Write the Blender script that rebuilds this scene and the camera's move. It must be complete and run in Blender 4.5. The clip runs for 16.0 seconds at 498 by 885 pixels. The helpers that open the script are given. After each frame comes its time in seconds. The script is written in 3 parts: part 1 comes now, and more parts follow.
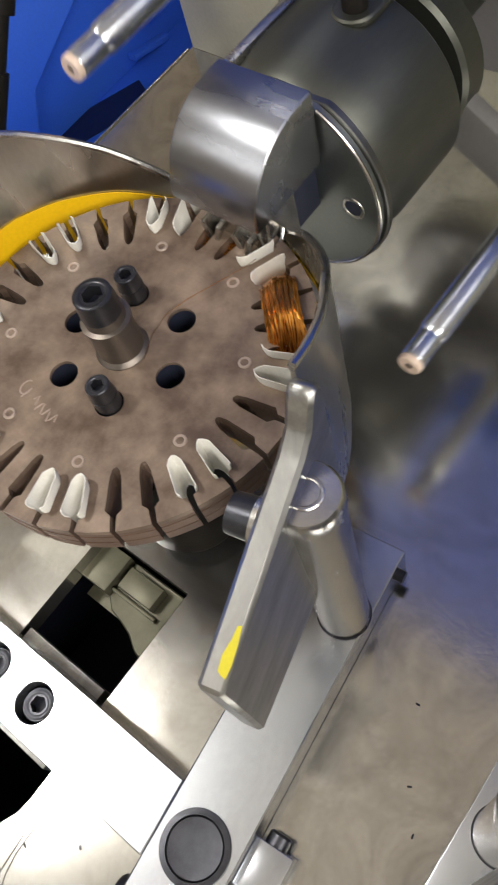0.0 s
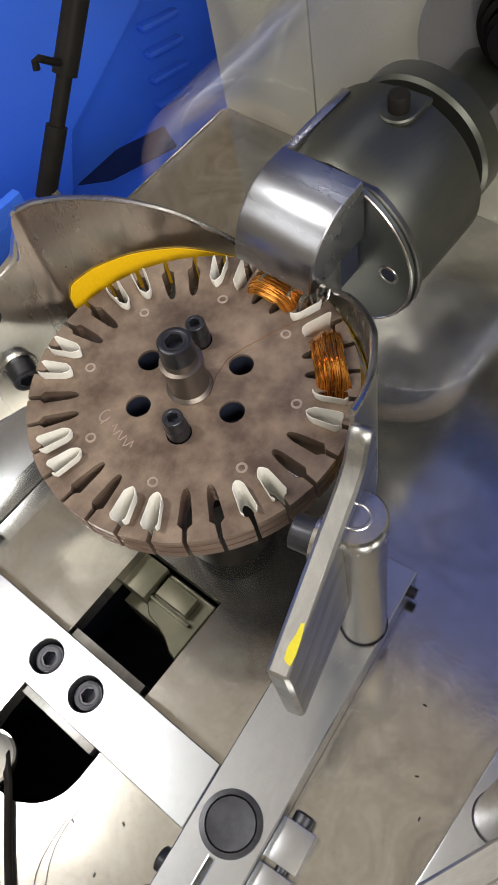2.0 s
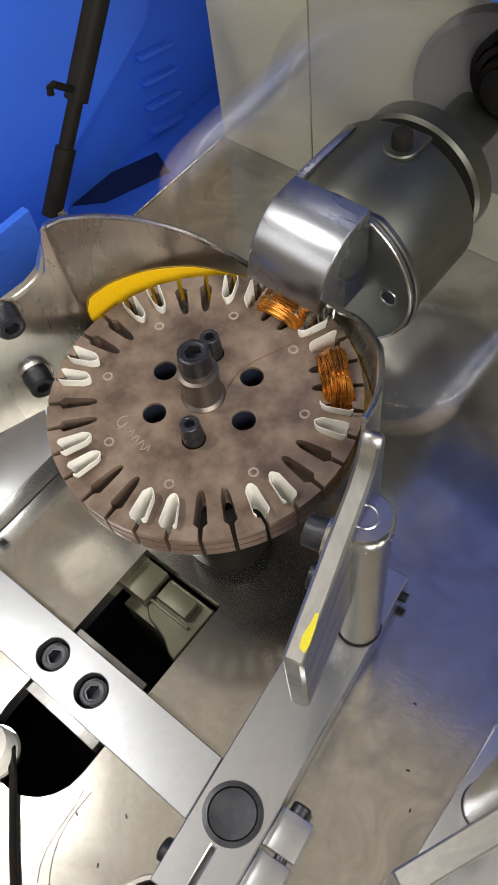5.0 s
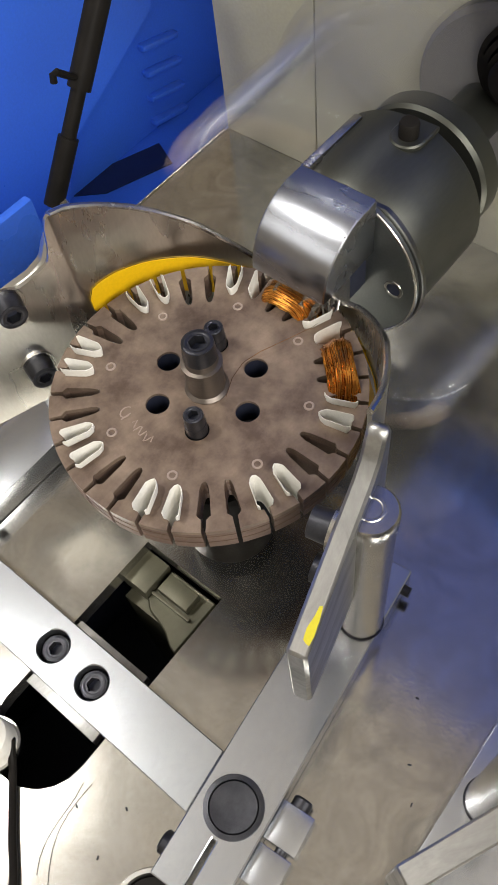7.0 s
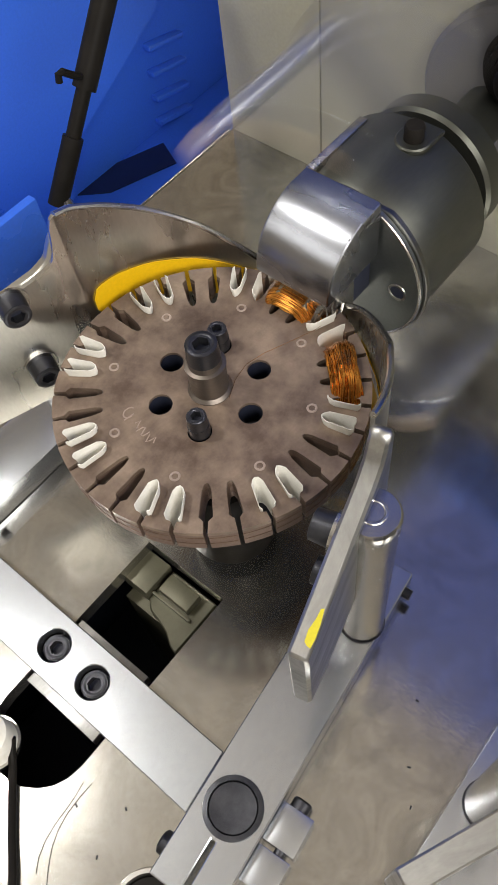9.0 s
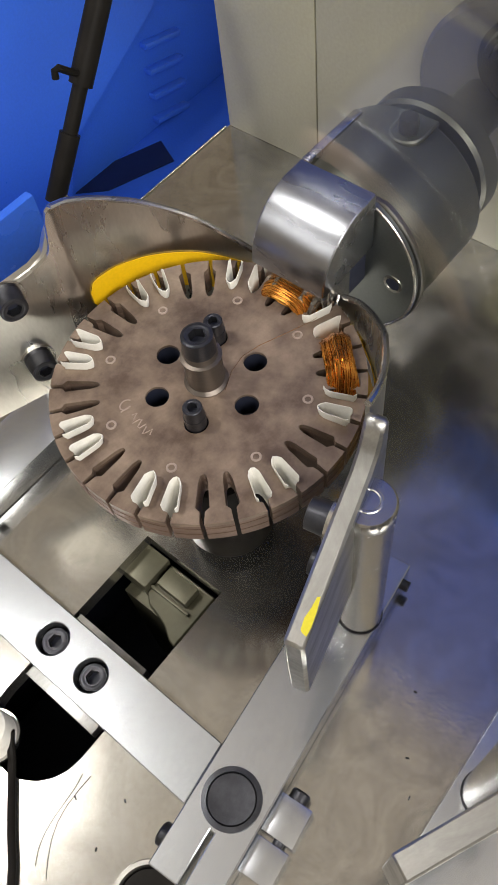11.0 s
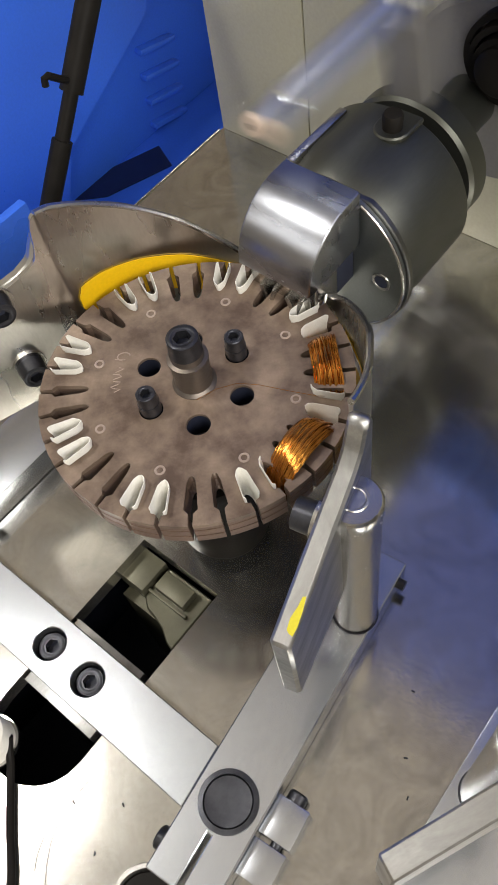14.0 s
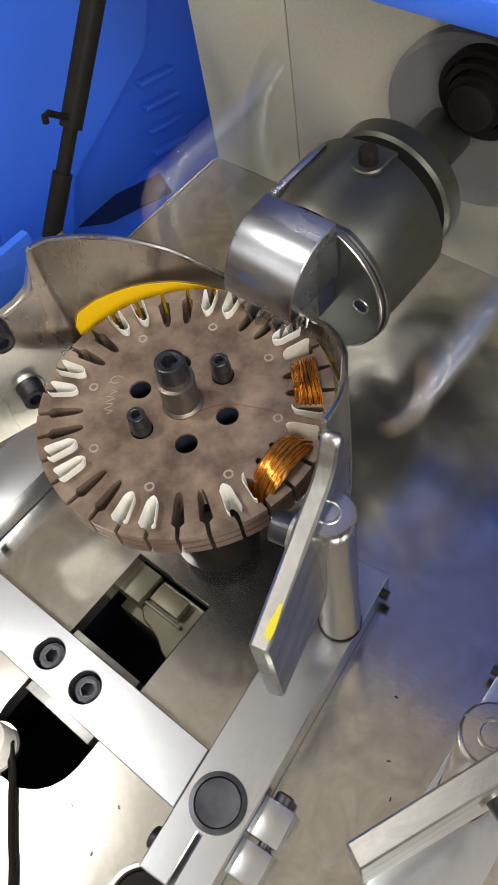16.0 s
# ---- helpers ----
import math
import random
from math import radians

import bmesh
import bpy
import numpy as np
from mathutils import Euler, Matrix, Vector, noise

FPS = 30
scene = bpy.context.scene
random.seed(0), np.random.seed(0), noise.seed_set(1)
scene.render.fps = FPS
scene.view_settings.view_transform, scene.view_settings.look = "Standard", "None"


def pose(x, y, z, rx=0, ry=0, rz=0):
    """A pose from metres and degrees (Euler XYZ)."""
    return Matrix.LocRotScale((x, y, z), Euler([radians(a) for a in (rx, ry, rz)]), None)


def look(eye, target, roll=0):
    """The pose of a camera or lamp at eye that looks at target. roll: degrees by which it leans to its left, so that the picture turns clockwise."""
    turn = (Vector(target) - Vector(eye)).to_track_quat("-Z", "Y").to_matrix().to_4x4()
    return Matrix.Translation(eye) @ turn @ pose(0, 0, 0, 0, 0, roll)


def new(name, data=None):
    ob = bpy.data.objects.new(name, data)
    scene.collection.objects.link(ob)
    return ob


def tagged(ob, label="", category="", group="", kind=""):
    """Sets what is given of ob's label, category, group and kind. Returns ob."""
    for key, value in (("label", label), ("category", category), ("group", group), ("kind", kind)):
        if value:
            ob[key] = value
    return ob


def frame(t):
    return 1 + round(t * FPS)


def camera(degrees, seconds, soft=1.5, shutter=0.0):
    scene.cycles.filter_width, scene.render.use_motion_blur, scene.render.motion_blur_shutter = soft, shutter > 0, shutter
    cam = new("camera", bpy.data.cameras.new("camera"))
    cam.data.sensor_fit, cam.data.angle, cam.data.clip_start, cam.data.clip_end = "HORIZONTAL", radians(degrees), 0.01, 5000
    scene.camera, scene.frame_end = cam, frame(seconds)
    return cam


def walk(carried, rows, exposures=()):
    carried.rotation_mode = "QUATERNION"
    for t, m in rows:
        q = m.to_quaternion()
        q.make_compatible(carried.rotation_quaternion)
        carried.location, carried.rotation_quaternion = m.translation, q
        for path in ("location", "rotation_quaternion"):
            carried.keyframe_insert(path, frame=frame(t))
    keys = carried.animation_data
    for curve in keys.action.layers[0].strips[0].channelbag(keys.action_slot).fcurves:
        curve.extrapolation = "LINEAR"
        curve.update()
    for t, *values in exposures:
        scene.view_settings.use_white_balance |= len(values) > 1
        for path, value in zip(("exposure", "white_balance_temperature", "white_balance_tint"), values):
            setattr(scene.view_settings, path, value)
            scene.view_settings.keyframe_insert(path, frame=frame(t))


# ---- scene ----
cam = camera(34.2, 16.0, shutter=0.7)
PATH = [
    (0, (-0.081, -0.187, 0.246), (0.446, 0.653, -1.491), -22.8),
    (0.5, (-0.088, -0.181, 0.262), (0.437, 0.657, -1.477), -22.0),
    (1, (-0.104, -0.177, 0.279), (0.453, 0.649, -1.455), -19.7),
    (1.5, (-0.113, -0.179, 0.289), (0.477, 0.64, -1.438), -17.5),
    (2, (-0.114, -0.182, 0.298), (0.499, 0.632, -1.423), -16.1),
    (2.5, (-0.113, -0.178, 0.296), (0.517, 0.636, -1.419), -15.2),
    (3, (-0.115, -0.179, 0.301), (0.535, 0.631, -1.409), -14.0),
    (3.5, (-0.127, -0.181, 0.31), (0.546, 0.621, -1.394), -12.6),
    (3.7, (-0.134, -0.182, 0.316), (0.563, 0.617, -1.38), -11.8),
    (5.8, (-0.141, -0.178, 0.316), (0.568, 0.596, -1.387), -9.8),
    (6, (-0.137, -0.18, 0.314), (0.568, 0.597, -1.389), -10.0),
    (6.5, (-0.139, -0.179, 0.314), (0.567, 0.592, -1.391), -9.8),
    (7, (-0.142, -0.177, 0.313), (0.563, 0.591, -1.393), -9.7),
    (7.5, (-0.139, -0.178, 0.312), (0.56, 0.591, -1.396), -9.8),
    (8, (-0.137, -0.178, 0.312), (0.559, 0.591, -1.398), -9.8),
    (8.5, (-0.139, -0.177, 0.312), (0.558, 0.595, -1.397), -9.7),
    (9, (-0.142, -0.176, 0.314), (0.561, 0.593, -1.393), -9.3),
    (11.5, (-0.144, -0.182, 0.312), (0.556, 0.593, -1.394), -10.0),
    (12, (-0.13, -0.183, 0.315), (0.559, 0.598, -1.393), -10.7),
    (12.5, (-0.131, -0.181, 0.314), (0.556, 0.608, -1.39), -11.2),
    (13, (-0.127, -0.186, 0.312), (0.559, 0.608, -1.391), -11.6),
    (13.5, (-0.126, -0.193, 0.309), (0.556, 0.609, -1.391), -12.4),
    (14, (-0.137, -0.19, 0.31), (0.549, 0.615, -1.388), -12.5),
    (14.5, (-0.13, -0.191, 0.309), (0.547, 0.625, -1.387), -13.1),
    (15, (-0.138, -0.19, 0.322), (0.546, 0.633, -1.368), -13.2),
    (15.5, (-0.131, -0.209, 0.325), (0.557, 0.631, -1.355), -13.6),
    (16, (-0.136, -0.209, 0.327), (0.56, 0.639, -1.345), -13.9),
]
walk(cam, [(t, look(eye, target, roll)) for t, eye, target, roll in PATH])

# ---------------------------------------------------------------- light
world = bpy.data.worlds.new("world")
scene.world = world
world.use_nodes = True
world.node_tree.nodes["Background"].inputs[0].default_value = (0.75, 0.82, 0.9, 1)
world.node_tree.nodes["Background"].inputs[1].default_value = 0.05
scene.view_settings.exposure = 0.06


def area_lamp(eye, target, sx, sy, watts, colour):
    data = bpy.data.lights.new("lamp", "AREA")
    data.shape, data.size, data.size_y, data.energy, data.color = "RECTANGLE", sx, sy, watts, colour
    ob = new("lamp", data)
    ob.matrix_world = look(eye, target)
    return ob


area_lamp((-0.50, 0.93, 1.95), (0.0, 0.0, 0.0), 0.26, 0.26, 22, (1.0, 0.97, 0.92))
# Two fills added to lift the front and the side, no fixtures known.
area_lamp((-0.9, -1.8, 1.50), (-0.1, 0.3, -0.1), 2.0, 1.0, 74, (1.0, 0.965, 0.905))
area_lamp((-1.6, 1.0, 1.45), (0.0, 0.0, 0.0), 1.3, 0.9, 9, (1.0, 0.98, 0.95))
# Added without a known fixture: brightens the far walls mirrored in the table.
area_lamp((2.3, 0.9, 1.9), (2.3, 0.9, 0.0), 1.2, 0.3, 22, (1.0, 0.97, 0.92))


# ---------------------------------------------------------------- materials
def mat(name, base, rough=0.5, metal=0.0, second=None, amount=0.5, scale=40.0, stretch=(1, 1, 1), grain=900.0,
        bump=0.1, rough_var=0.12, coat=0.0, island=0.0, spec=0.5, distort=0.0):
    m = bpy.data.materials.new(name)
    m.use_nodes = True
    nt = m.node_tree
    b = nt.nodes["Principled BSDF"]
    geo = nt.nodes.new("ShaderNodeTexCoord")
    mp = nt.nodes.new("ShaderNodeMapping")
    mp.inputs["Scale"].default_value = stretch
    nt.links.new(geo.outputs["Object"], mp.inputs[0])
    n1 = nt.nodes.new("ShaderNodeTexNoise")
    n1.inputs["Scale"].default_value, n1.inputs["Detail"].default_value, n1.inputs["Roughness"].default_value = scale, 6, 0.6
    n1.inputs["Distortion"].default_value = distort
    n2 = nt.nodes.new("ShaderNodeTexNoise")
    n2.inputs["Scale"].default_value, n2.inputs["Detail"].default_value = grain, 3
    nt.links.new(mp.outputs[0], n1.inputs["Vector"])
    nt.links.new(mp.outputs[0], n2.inputs["Vector"])
    ramp = nt.nodes.new("ShaderNodeMapRange")
    ramp.inputs[1].default_value, ramp.inputs[2].default_value = 0.36, 0.68
    nt.links.new(n1.outputs[0], ramp.inputs[0])
    mul = nt.nodes.new("ShaderNodeMath")
    mul.operation, mul.inputs[1].default_value = "MULTIPLY", amount
    nt.links.new(ramp.outputs[0], mul.inputs[0])
    mix = nt.nodes.new("ShaderNodeMix")
    mix.data_type = "RGBA"
    mix.inputs[6].default_value = (*base, 1)
    mix.inputs[7].default_value = (*(second or [c * 0.7 for c in base]), 1)
    nt.links.new(mul.outputs[0], mix.inputs[0])
    out = mix.outputs[2]
    g2 = nt.nodes.new("ShaderNodeMapRange")
    g2.inputs[1].default_value, g2.inputs[2].default_value, g2.inputs[3].default_value, g2.inputs[4].default_value = 0.3, 0.7, 0.95, 1.04
    nt.links.new(n2.outputs[0], g2.inputs[0])
    sc = nt.nodes.new("ShaderNodeVectorMath")
    sc.operation = "SCALE"
    nt.links.new(out, sc.inputs[0])
    nt.links.new(g2.outputs[0], sc.inputs["Scale"])
    out = sc.outputs[0]
    if island:
        gi = nt.nodes.new("ShaderNodeNewGeometry")
        mr = nt.nodes.new("ShaderNodeMapRange")
        mr.inputs[3].default_value, mr.inputs[4].default_value = 1 - island, 1 + island
        nt.links.new(gi.outputs["Random Per Island"], mr.inputs[0])
        s2 = nt.nodes.new("ShaderNodeVectorMath")
        s2.operation = "SCALE"
        nt.links.new(out, s2.inputs[0])
        nt.links.new(mr.outputs[0], s2.inputs["Scale"])
        out = s2.outputs[0]
    nt.links.new(out, b.inputs["Base Color"])
    rr = nt.nodes.new("ShaderNodeMapRange")
    rr.inputs[3].default_value, rr.inputs[4].default_value = max(0.02, rough - rough_var), min(1, rough + rough_var)
    nt.links.new(n1.outputs[0], rr.inputs[0])
    nt.links.new(rr.outputs[0], b.inputs["Roughness"])
    b.inputs["Metallic"].default_value = metal
    b.inputs["Coat Weight"].default_value = coat
    b.inputs["Specular IOR Level"].default_value = spec
    if bump:
        bp = nt.nodes.new("ShaderNodeBump")
        bp.inputs["Strength"].default_value, bp.inputs["Distance"].default_value = bump, 0.0004
        nt.links.new(n2.outputs[0], bp.inputs["Height"])
        nt.links.new(bp.outputs[0], b.inputs["Normal"])
    return m


M_TABLE = mat("stainless_sheet", (0.60, 0.585, 0.545), 0.16, 0.95, (0.40, 0.39, 0.36), 0.9, 24, (1, 1, 1), 420, 0.07, 0.09, distort=1.8)
M_BAR = mat("milled_aluminium", (0.54, 0.565, 0.60), 0.23, 0.95, (0.45, 0.475, 0.51), 0.6, 25, (0.6, 1, 1), 500, 0.03, 0.06)
M_STEEL = mat("ground_steel", (0.54, 0.53, 0.51), 0.24, 1.0, (0.40, 0.39, 0.37), 0.7, 40, (1, 1, 1), 800, 0.08)
M_WING = mat("brushed_sheet_steel", (0.56, 0.55, 0.515), 0.28, 1.0, (0.48, 0.47, 0.43), 0.6, 30, (1, 1, 0.3), 700, 0.06)
M_CHROME = mat("polished_steel", (0.33, 0.34, 0.365), 0.27, 1.0, (0.25, 0.26, 0.285), 0.6, 40, (1, 0.3, 1), 600, 0.0, 0.05)
M_FLANGE = mat("dark_ground_steel", (0.22, 0.235, 0.228), 0.40, 0.95, (0.20, 0.215, 0.21), 0.6, 30, (1, 1, 1), 600, 0.03, 0.06)
M_HOUSE = mat("satin_dark_steel", (0.095, 0.098, 0.085), 0.40, 0.9, (0.085, 0.088, 0.078), 0.6, 24, (0.3, 1, 1), 500, 0.05, 0.08)
M_SPIN = mat("turned_steel", (0.135, 0.135, 0.128), 0.36, 1.0, (0.175, 0.175, 0.165), 0.6, 20, (0.3, 1, 1), 500, 0.05)
M_ARM = mat("worn_flat_steel", (0.43, 0.43, 0.42), 0.36, 1.0, (0.22, 0.22, 0.21), 0.9, 70, (0.35, 1, 1), 900, 0.12, 0.14, distort=0.6)
# Darkened copy of the blue enamel: the hood's weaker light put into colour.
M_BLUE_SHADED = mat("blue_enamel_shaded", (0.019, 0.055, 0.31), 0.35, 0.0, (0.016, 0.047, 0.26), 0.5, 6, (1, 1, 1), 400, 0.05)
M_BLACK = mat("black_oxide", (0.045, 0.047, 0.055), 0.34, 0.8, (0.09, 0.09, 0.10), 0.5, 120, (1, 1, 1), 1500, 0.15)
# Near-black for the shade inside holes, wells and seams, put into the colour.
M_DARK = mat("cavity_shade", (0.010, 0.013, 0.028), 0.6, 0.0)
M_CORE = mat("lamination_steel", (0.092, 0.061, 0.044), 0.38, 0.3, (0.29, 0.217, 0.160), 0.95, 42, (1, 1, 1), 700, 0.12)
M_CORE_SIDE = mat("lamination_edge", (0.13, 0.085, 0.062), 0.5, 0.4, (0.22, 0.15, 0.115), 0.6, 60, (1, 1, 8), 900, 0.15)
M_RIVET = mat("rivet_steel", (0.40, 0.32, 0.27), 0.4, 0.4)
M_BOSS = mat("worn_arbor_steel", (0.15, 0.13, 0.112), 0.42, 0.8, (0.14, 0.115, 0.10), 0.6, 120, (1, 1, 6), 900, 0.1)
M_PAPER = mat("insulation_paper", (0.76, 0.745, 0.69), 0.7, 0.0, (0.58, 0.56, 0.49), 0.5, 150, (1, 1, 1), 1500, 0.1)
M_COPPER = mat("enamelled_copper", (0.70, 0.315, 0.06), 0.20, 0.9, (0.30, 0.105, 0.016), 0.85, 130, (1, 1, 1), 900, 0.0, 0.08, island=0.35)
M_YELLOW = mat("yellow_tape", (0.78, 0.47, 0.004), 0.5, 0.0, (0.72, 0.42, 0.0), 0.5, 25, (1, 1, 1), 600, 0.0)
M_YPAINT = mat("yellow_mark", (0.60, 0.52, 0.01), 0.5)
M_BLUE = mat("blue_enamel", (0.042, 0.16, 0.78), 0.3, 0.0, (0.035, 0.13, 0.68), 0.5, 6, (1, 1, 1), 400, 0.05)
# The cover's blue darkened to paint the shade of an opening.
M_RECESS_SHADE = mat("blue_recess_shade", (0.006, 0.014, 0.07), 0.5, 0.0)
M_BEIGE = mat("beige_enamel", (0.36, 0.345, 0.255), 0.42, 0.0, (0.30, 0.287, 0.212), 0.5, 8, (1, 1, 1), 400, 0.06)
M_GREY = mat("grey_cast_paint", (0.12, 0.117, 0.112), 0.5, 0.0, (0.12, 0.115, 0.11), 0.5, 20, (1, 1, 1), 400, 0.2)
M_RUBBER = mat("black_plastic", (0.010, 0.009, 0.008), 0.45, 0.0, (0.018, 0.016, 0.014), 0.5, 60, spec=0.06)
M_OLIVE = mat("cast_bracket", (0.12, 0.115, 0.078), 0.45, 0.5, (0.065, 0.062, 0.042), 0.5, 60)
M_CERAMIC = mat("ceramic_eyelet", (0.66, 0.51, 0.40), 0.4)
M_CHALK = mat("chalk", (0.34, 0.26, 0.21), 0.8)
M_WALL = mat("workshop_wall", (0.74, 0.68, 0.59), 0.8, 0.0, None, 0.4, 2)
M_FLOOR = mat("workshop_floor", (0.30, 0.29, 0.27), 0.6, 0.0, None, 0.5, 3)


# ---------------------------------------------------------------- mesh helpers
def part(name, bm, material, parent=None, label="", smooth=35.0, m=None):
    """Links a bmesh as one mesh object, under parent if there is one."""
    bmesh.ops.recalc_face_normals(bm, faces=bm.faces)
    if smooth:
        lim = radians(smooth)
        for f in bm.faces:
            f.smooth = True
        for e in bm.edges:
            if len(e.link_faces) == 2 and e.calc_face_angle(0.0) > lim:
                e.smooth = False
    me = bpy.data.meshes.new(name)
    bm.to_mesh(me)
    bm.free()
    me.materials.append(material)
    ob = new(name, me)
    if parent:
        ob.parent = parent
    if m is not None:
        ob.matrix_basis = m
    if label:
        tagged(ob, label)
    return ob


def thing(name, label, category, m=None, group="", kind=""):
    ob = new(name)
    ob.empty_display_size = 0.01
    if m is not None:
        ob.matrix_basis = m
    return tagged(ob, label, category, group, kind)


def bevel(bm, w, segments=2, angle=30.0):
    es = [e for e in bm.edges if len(e.link_faces) == 2 and e.calc_face_angle(0.0) > radians(angle)]
    bmesh.ops.bevel(bm, geom=es, offset=w, segments=segments, affect="EDGES", profile=0.6, clamp_overlap=True)


def box(x0, x1, y0, y1, z0, z1, w=0.0):
    bm = bmesh.new()
    bmesh.ops.create_cube(bm, size=1.0)
    for v in bm.verts:
        v.co = Vector(((x0 + x1) / 2 + v.co.x * (x1 - x0), (y0 + y1) / 2 + v.co.y * (y1 - y0), (z0 + z1) / 2 + v.co.z * (z1 - z0)))
    if w:
        bevel(bm, w)
    return bm


def prism(loops, z0, z1, w=0.0):
    """A slab from z0 to z1: the first loop is its outline, the others are holes."""
    bm = bmesh.new()
    edges = []
    for loop in loops:
        vs = [bm.verts.new((x, y, z0)) for x, y in loop]
        edges += [bm.edges.new((vs[i], vs[(i + 1) % len(vs)])) for i in range(len(vs))]
    bmesh.ops.triangle_fill(bm, edges=edges, use_beauty=True)
    up = bmesh.ops.extrude_face_region(bm, geom=bm.faces[:])
    bmesh.ops.translate(bm, vec=(0, 0, z1 - z0), verts=[g for g in up["geom"] if isinstance(g, bmesh.types.BMVert)])
    bmesh.ops.recalc_face_normals(bm, faces=bm.faces)
    bmesh.ops.dissolve_limit(bm, angle_limit=0.01, verts=bm.verts, edges=bm.edges)
    if w:
        bevel(bm, w, 1)
    return bm


def lathe(profile, seg=40, m=None):
    """Turns a profile of (radius, height) round z."""
    bm = bmesh.new()
    rings = []
    for r, z in profile:
        if r < 1e-6:
            rings.append([bm.verts.new((0, 0, z))])
        else:
            rings.append([bm.verts.new((r * math.cos(2 * math.pi * i / seg), r * math.sin(2 * math.pi * i / seg), z)) for i in range(seg)])
    for a, b in zip(rings, rings[1:]):
        for i in range(seg):
            j = (i + 1) % seg
            q = [a[i % len(a)], a[j % len(a)], b[j % len(b)], b[i % len(b)]]
            q = list(dict.fromkeys(q))
            if len(q) > 2:
                bm.faces.new(q)
    if m is not None:
        bm.transform(m)
    return bm


def tube(points, r, seg=8, bm=None, closed=False):
    bm = bm or bmesh.new()
    ps = [Vector(p) for p in points]
    n = len(ps)
    rings = []
    side = None
    for i, p in enumerate(ps):
        d = (ps[(i + 1) % n] - ps[i - 1]) if closed else (ps[min(i + 1, n - 1)] - ps[max(i - 1, 0)])
        d.normalize()
        if side is None:
            side = d.orthogonal()
        side = (side - d * side.dot(d)).normalized()
        up = d.cross(side)
        rings.append([bm.verts.new(p + r * (math.cos(2 * math.pi * k / seg) * side + math.sin(2 * math.pi * k / seg) * up)) for k in range(seg)])
    pairs = list(zip(rings, rings[1:])) + ([(rings[-1], rings[0])] if closed else [])
    for a, b in pairs:
        for k in range(seg):
            bm.faces.new((a[k], a[(k + 1) % seg], b[(k + 1) % seg], b[k]))
    if not closed:
        bm.faces.new(rings[0][::-1])
        bm.faces.new(rings[-1])
    return bm


def shell(rows, thick):
    """A curved sheet: rows of (point, normal) pairs, with a thickness along the normals."""
    bm = bmesh.new()
    a = [[bm.verts.new(Vector(p)) for p, n in row] for row in rows]
    b = [[bm.verts.new(Vector(p) + thick * Vector(n)) for p, n in row] for row in rows]
    nr, nc = len(rows), len(rows[0])
    for i in range(nr - 1):
        for j in range(nc - 1):
            bm.faces.new((a[i][j], a[i][j + 1], a[i + 1][j + 1], a[i + 1][j]))
            bm.faces.new((b[i][j], b[i + 1][j], b[i + 1][j + 1], b[i][j + 1]))
    for i in range(nr - 1):
        bm.faces.new((a[i][0], a[i + 1][0], b[i + 1][0], b[i][0]))
        bm.faces.new((a[i][-1], b[i][-1], b[i + 1][-1], a[i + 1][-1]))
    for j in range(nc - 1):
        bm.faces.new((a[0][j], b[0][j], b[0][j + 1], a[0][j + 1]))
        bm.faces.new((a[-1][j], a[-1][j + 1], b[-1][j + 1], b[-1][j]))
    return bm


def circle(x, y, r, n=24, a0=0.0, a1=360.0, close=True):
    k = n if close else n - 1
    return [(x + r * math.cos(radians(a0 + (a1 - a0) * i / k)), y + r * math.sin(radians(a0 + (a1 - a0) * i / k))) for i in range(n)]


def cap_screw(name, label, r, h, m, group="", shank=0.0, shank_r=0.0, top=None, parent=None):
    """A socket head cap screw: a head with a hexagon socket, standing on z = 0."""
    hexa = circle(0, 0, r * 0.52, 6)
    bm = prism([circle(0, 0, r, 32), hexa], 0.0, h)
    for v in bm.verts:
        if v.co.z > h * 0.9 and v.co.xy.length > r * 0.9:
            v.co.x *= 0.93
            v.co.y *= 0.93
    if parent is None:
        ob = thing(name, label, "screw", m, group)
        head = part("head", bm, M_BLACK, ob)
    else:
        ob = head = part(name, bm, M_BLACK, parent, label, m=m)
    # Dark plug low in the hexagon: the inner shade put into its colour.
    part("socket", prism([circle(0, 0, r * 0.525, 6)], 0.0005, h * 0.45), M_DARK, head)
    part("face_ring", lathe([(r * 0.60, h + 0.0001), (r * 0.64, h + 0.0003), (r * 0.84, h + 0.0003), (r * 0.88, h + 0.0001)], 32), M_BLACK, head)
    if parent is None:
        ring = lathe([(r * 1.0, h * 0.02), (r * 1.01, h * 0.06), (r * 1.01, h * 0.1), (r * 1.0, h * 0.14)], 32)
        part("knurl", ring, M_BLACK, ob)
    if shank:
        part("shank", lathe([(0, 0), (shank_r, 0), (shank_r, -shank), (0, -shank)], 24), M_STEEL, ob if parent is None else head)
    return ob


# ---------------------------------------------------------------- room
def room():
    part("floor", box(-3, 3, -3, 3, -1.02, -1.0), M_FLOOR)
    tagged(bpy.data.objects["floor"], "grey concrete workshop floor", "floor", kind="structure")
    for name, b in (("wall_north", (3, 3.1, -3.1, 3.1, -1.02, 2.2)), ("wall_south", (-3.1, -3, -3.1, 3.1, -1.02, 2.2)),
                    ("wall_west", (-3, 3, 3, 3.1, -1.02, 2.2)), ("wall_east", (-3, 3, -3.1, -3, -1.02, 2.2))):
        tagged(part(name, box(*b), M_WALL), "plain light workshop wall", "wall", kind="structure")
    tagged(part("ceiling", box(-3.1, 3.1, -3.1, 3.1, 2.2, 2.3), M_WALL), "plain light workshop ceiling", "ceiling", kind="structure")


room()

ZT = -0.125          # table top
ZB = -0.105          # top of the cross bars
AXZ = -0.005         # height of the spindle axis


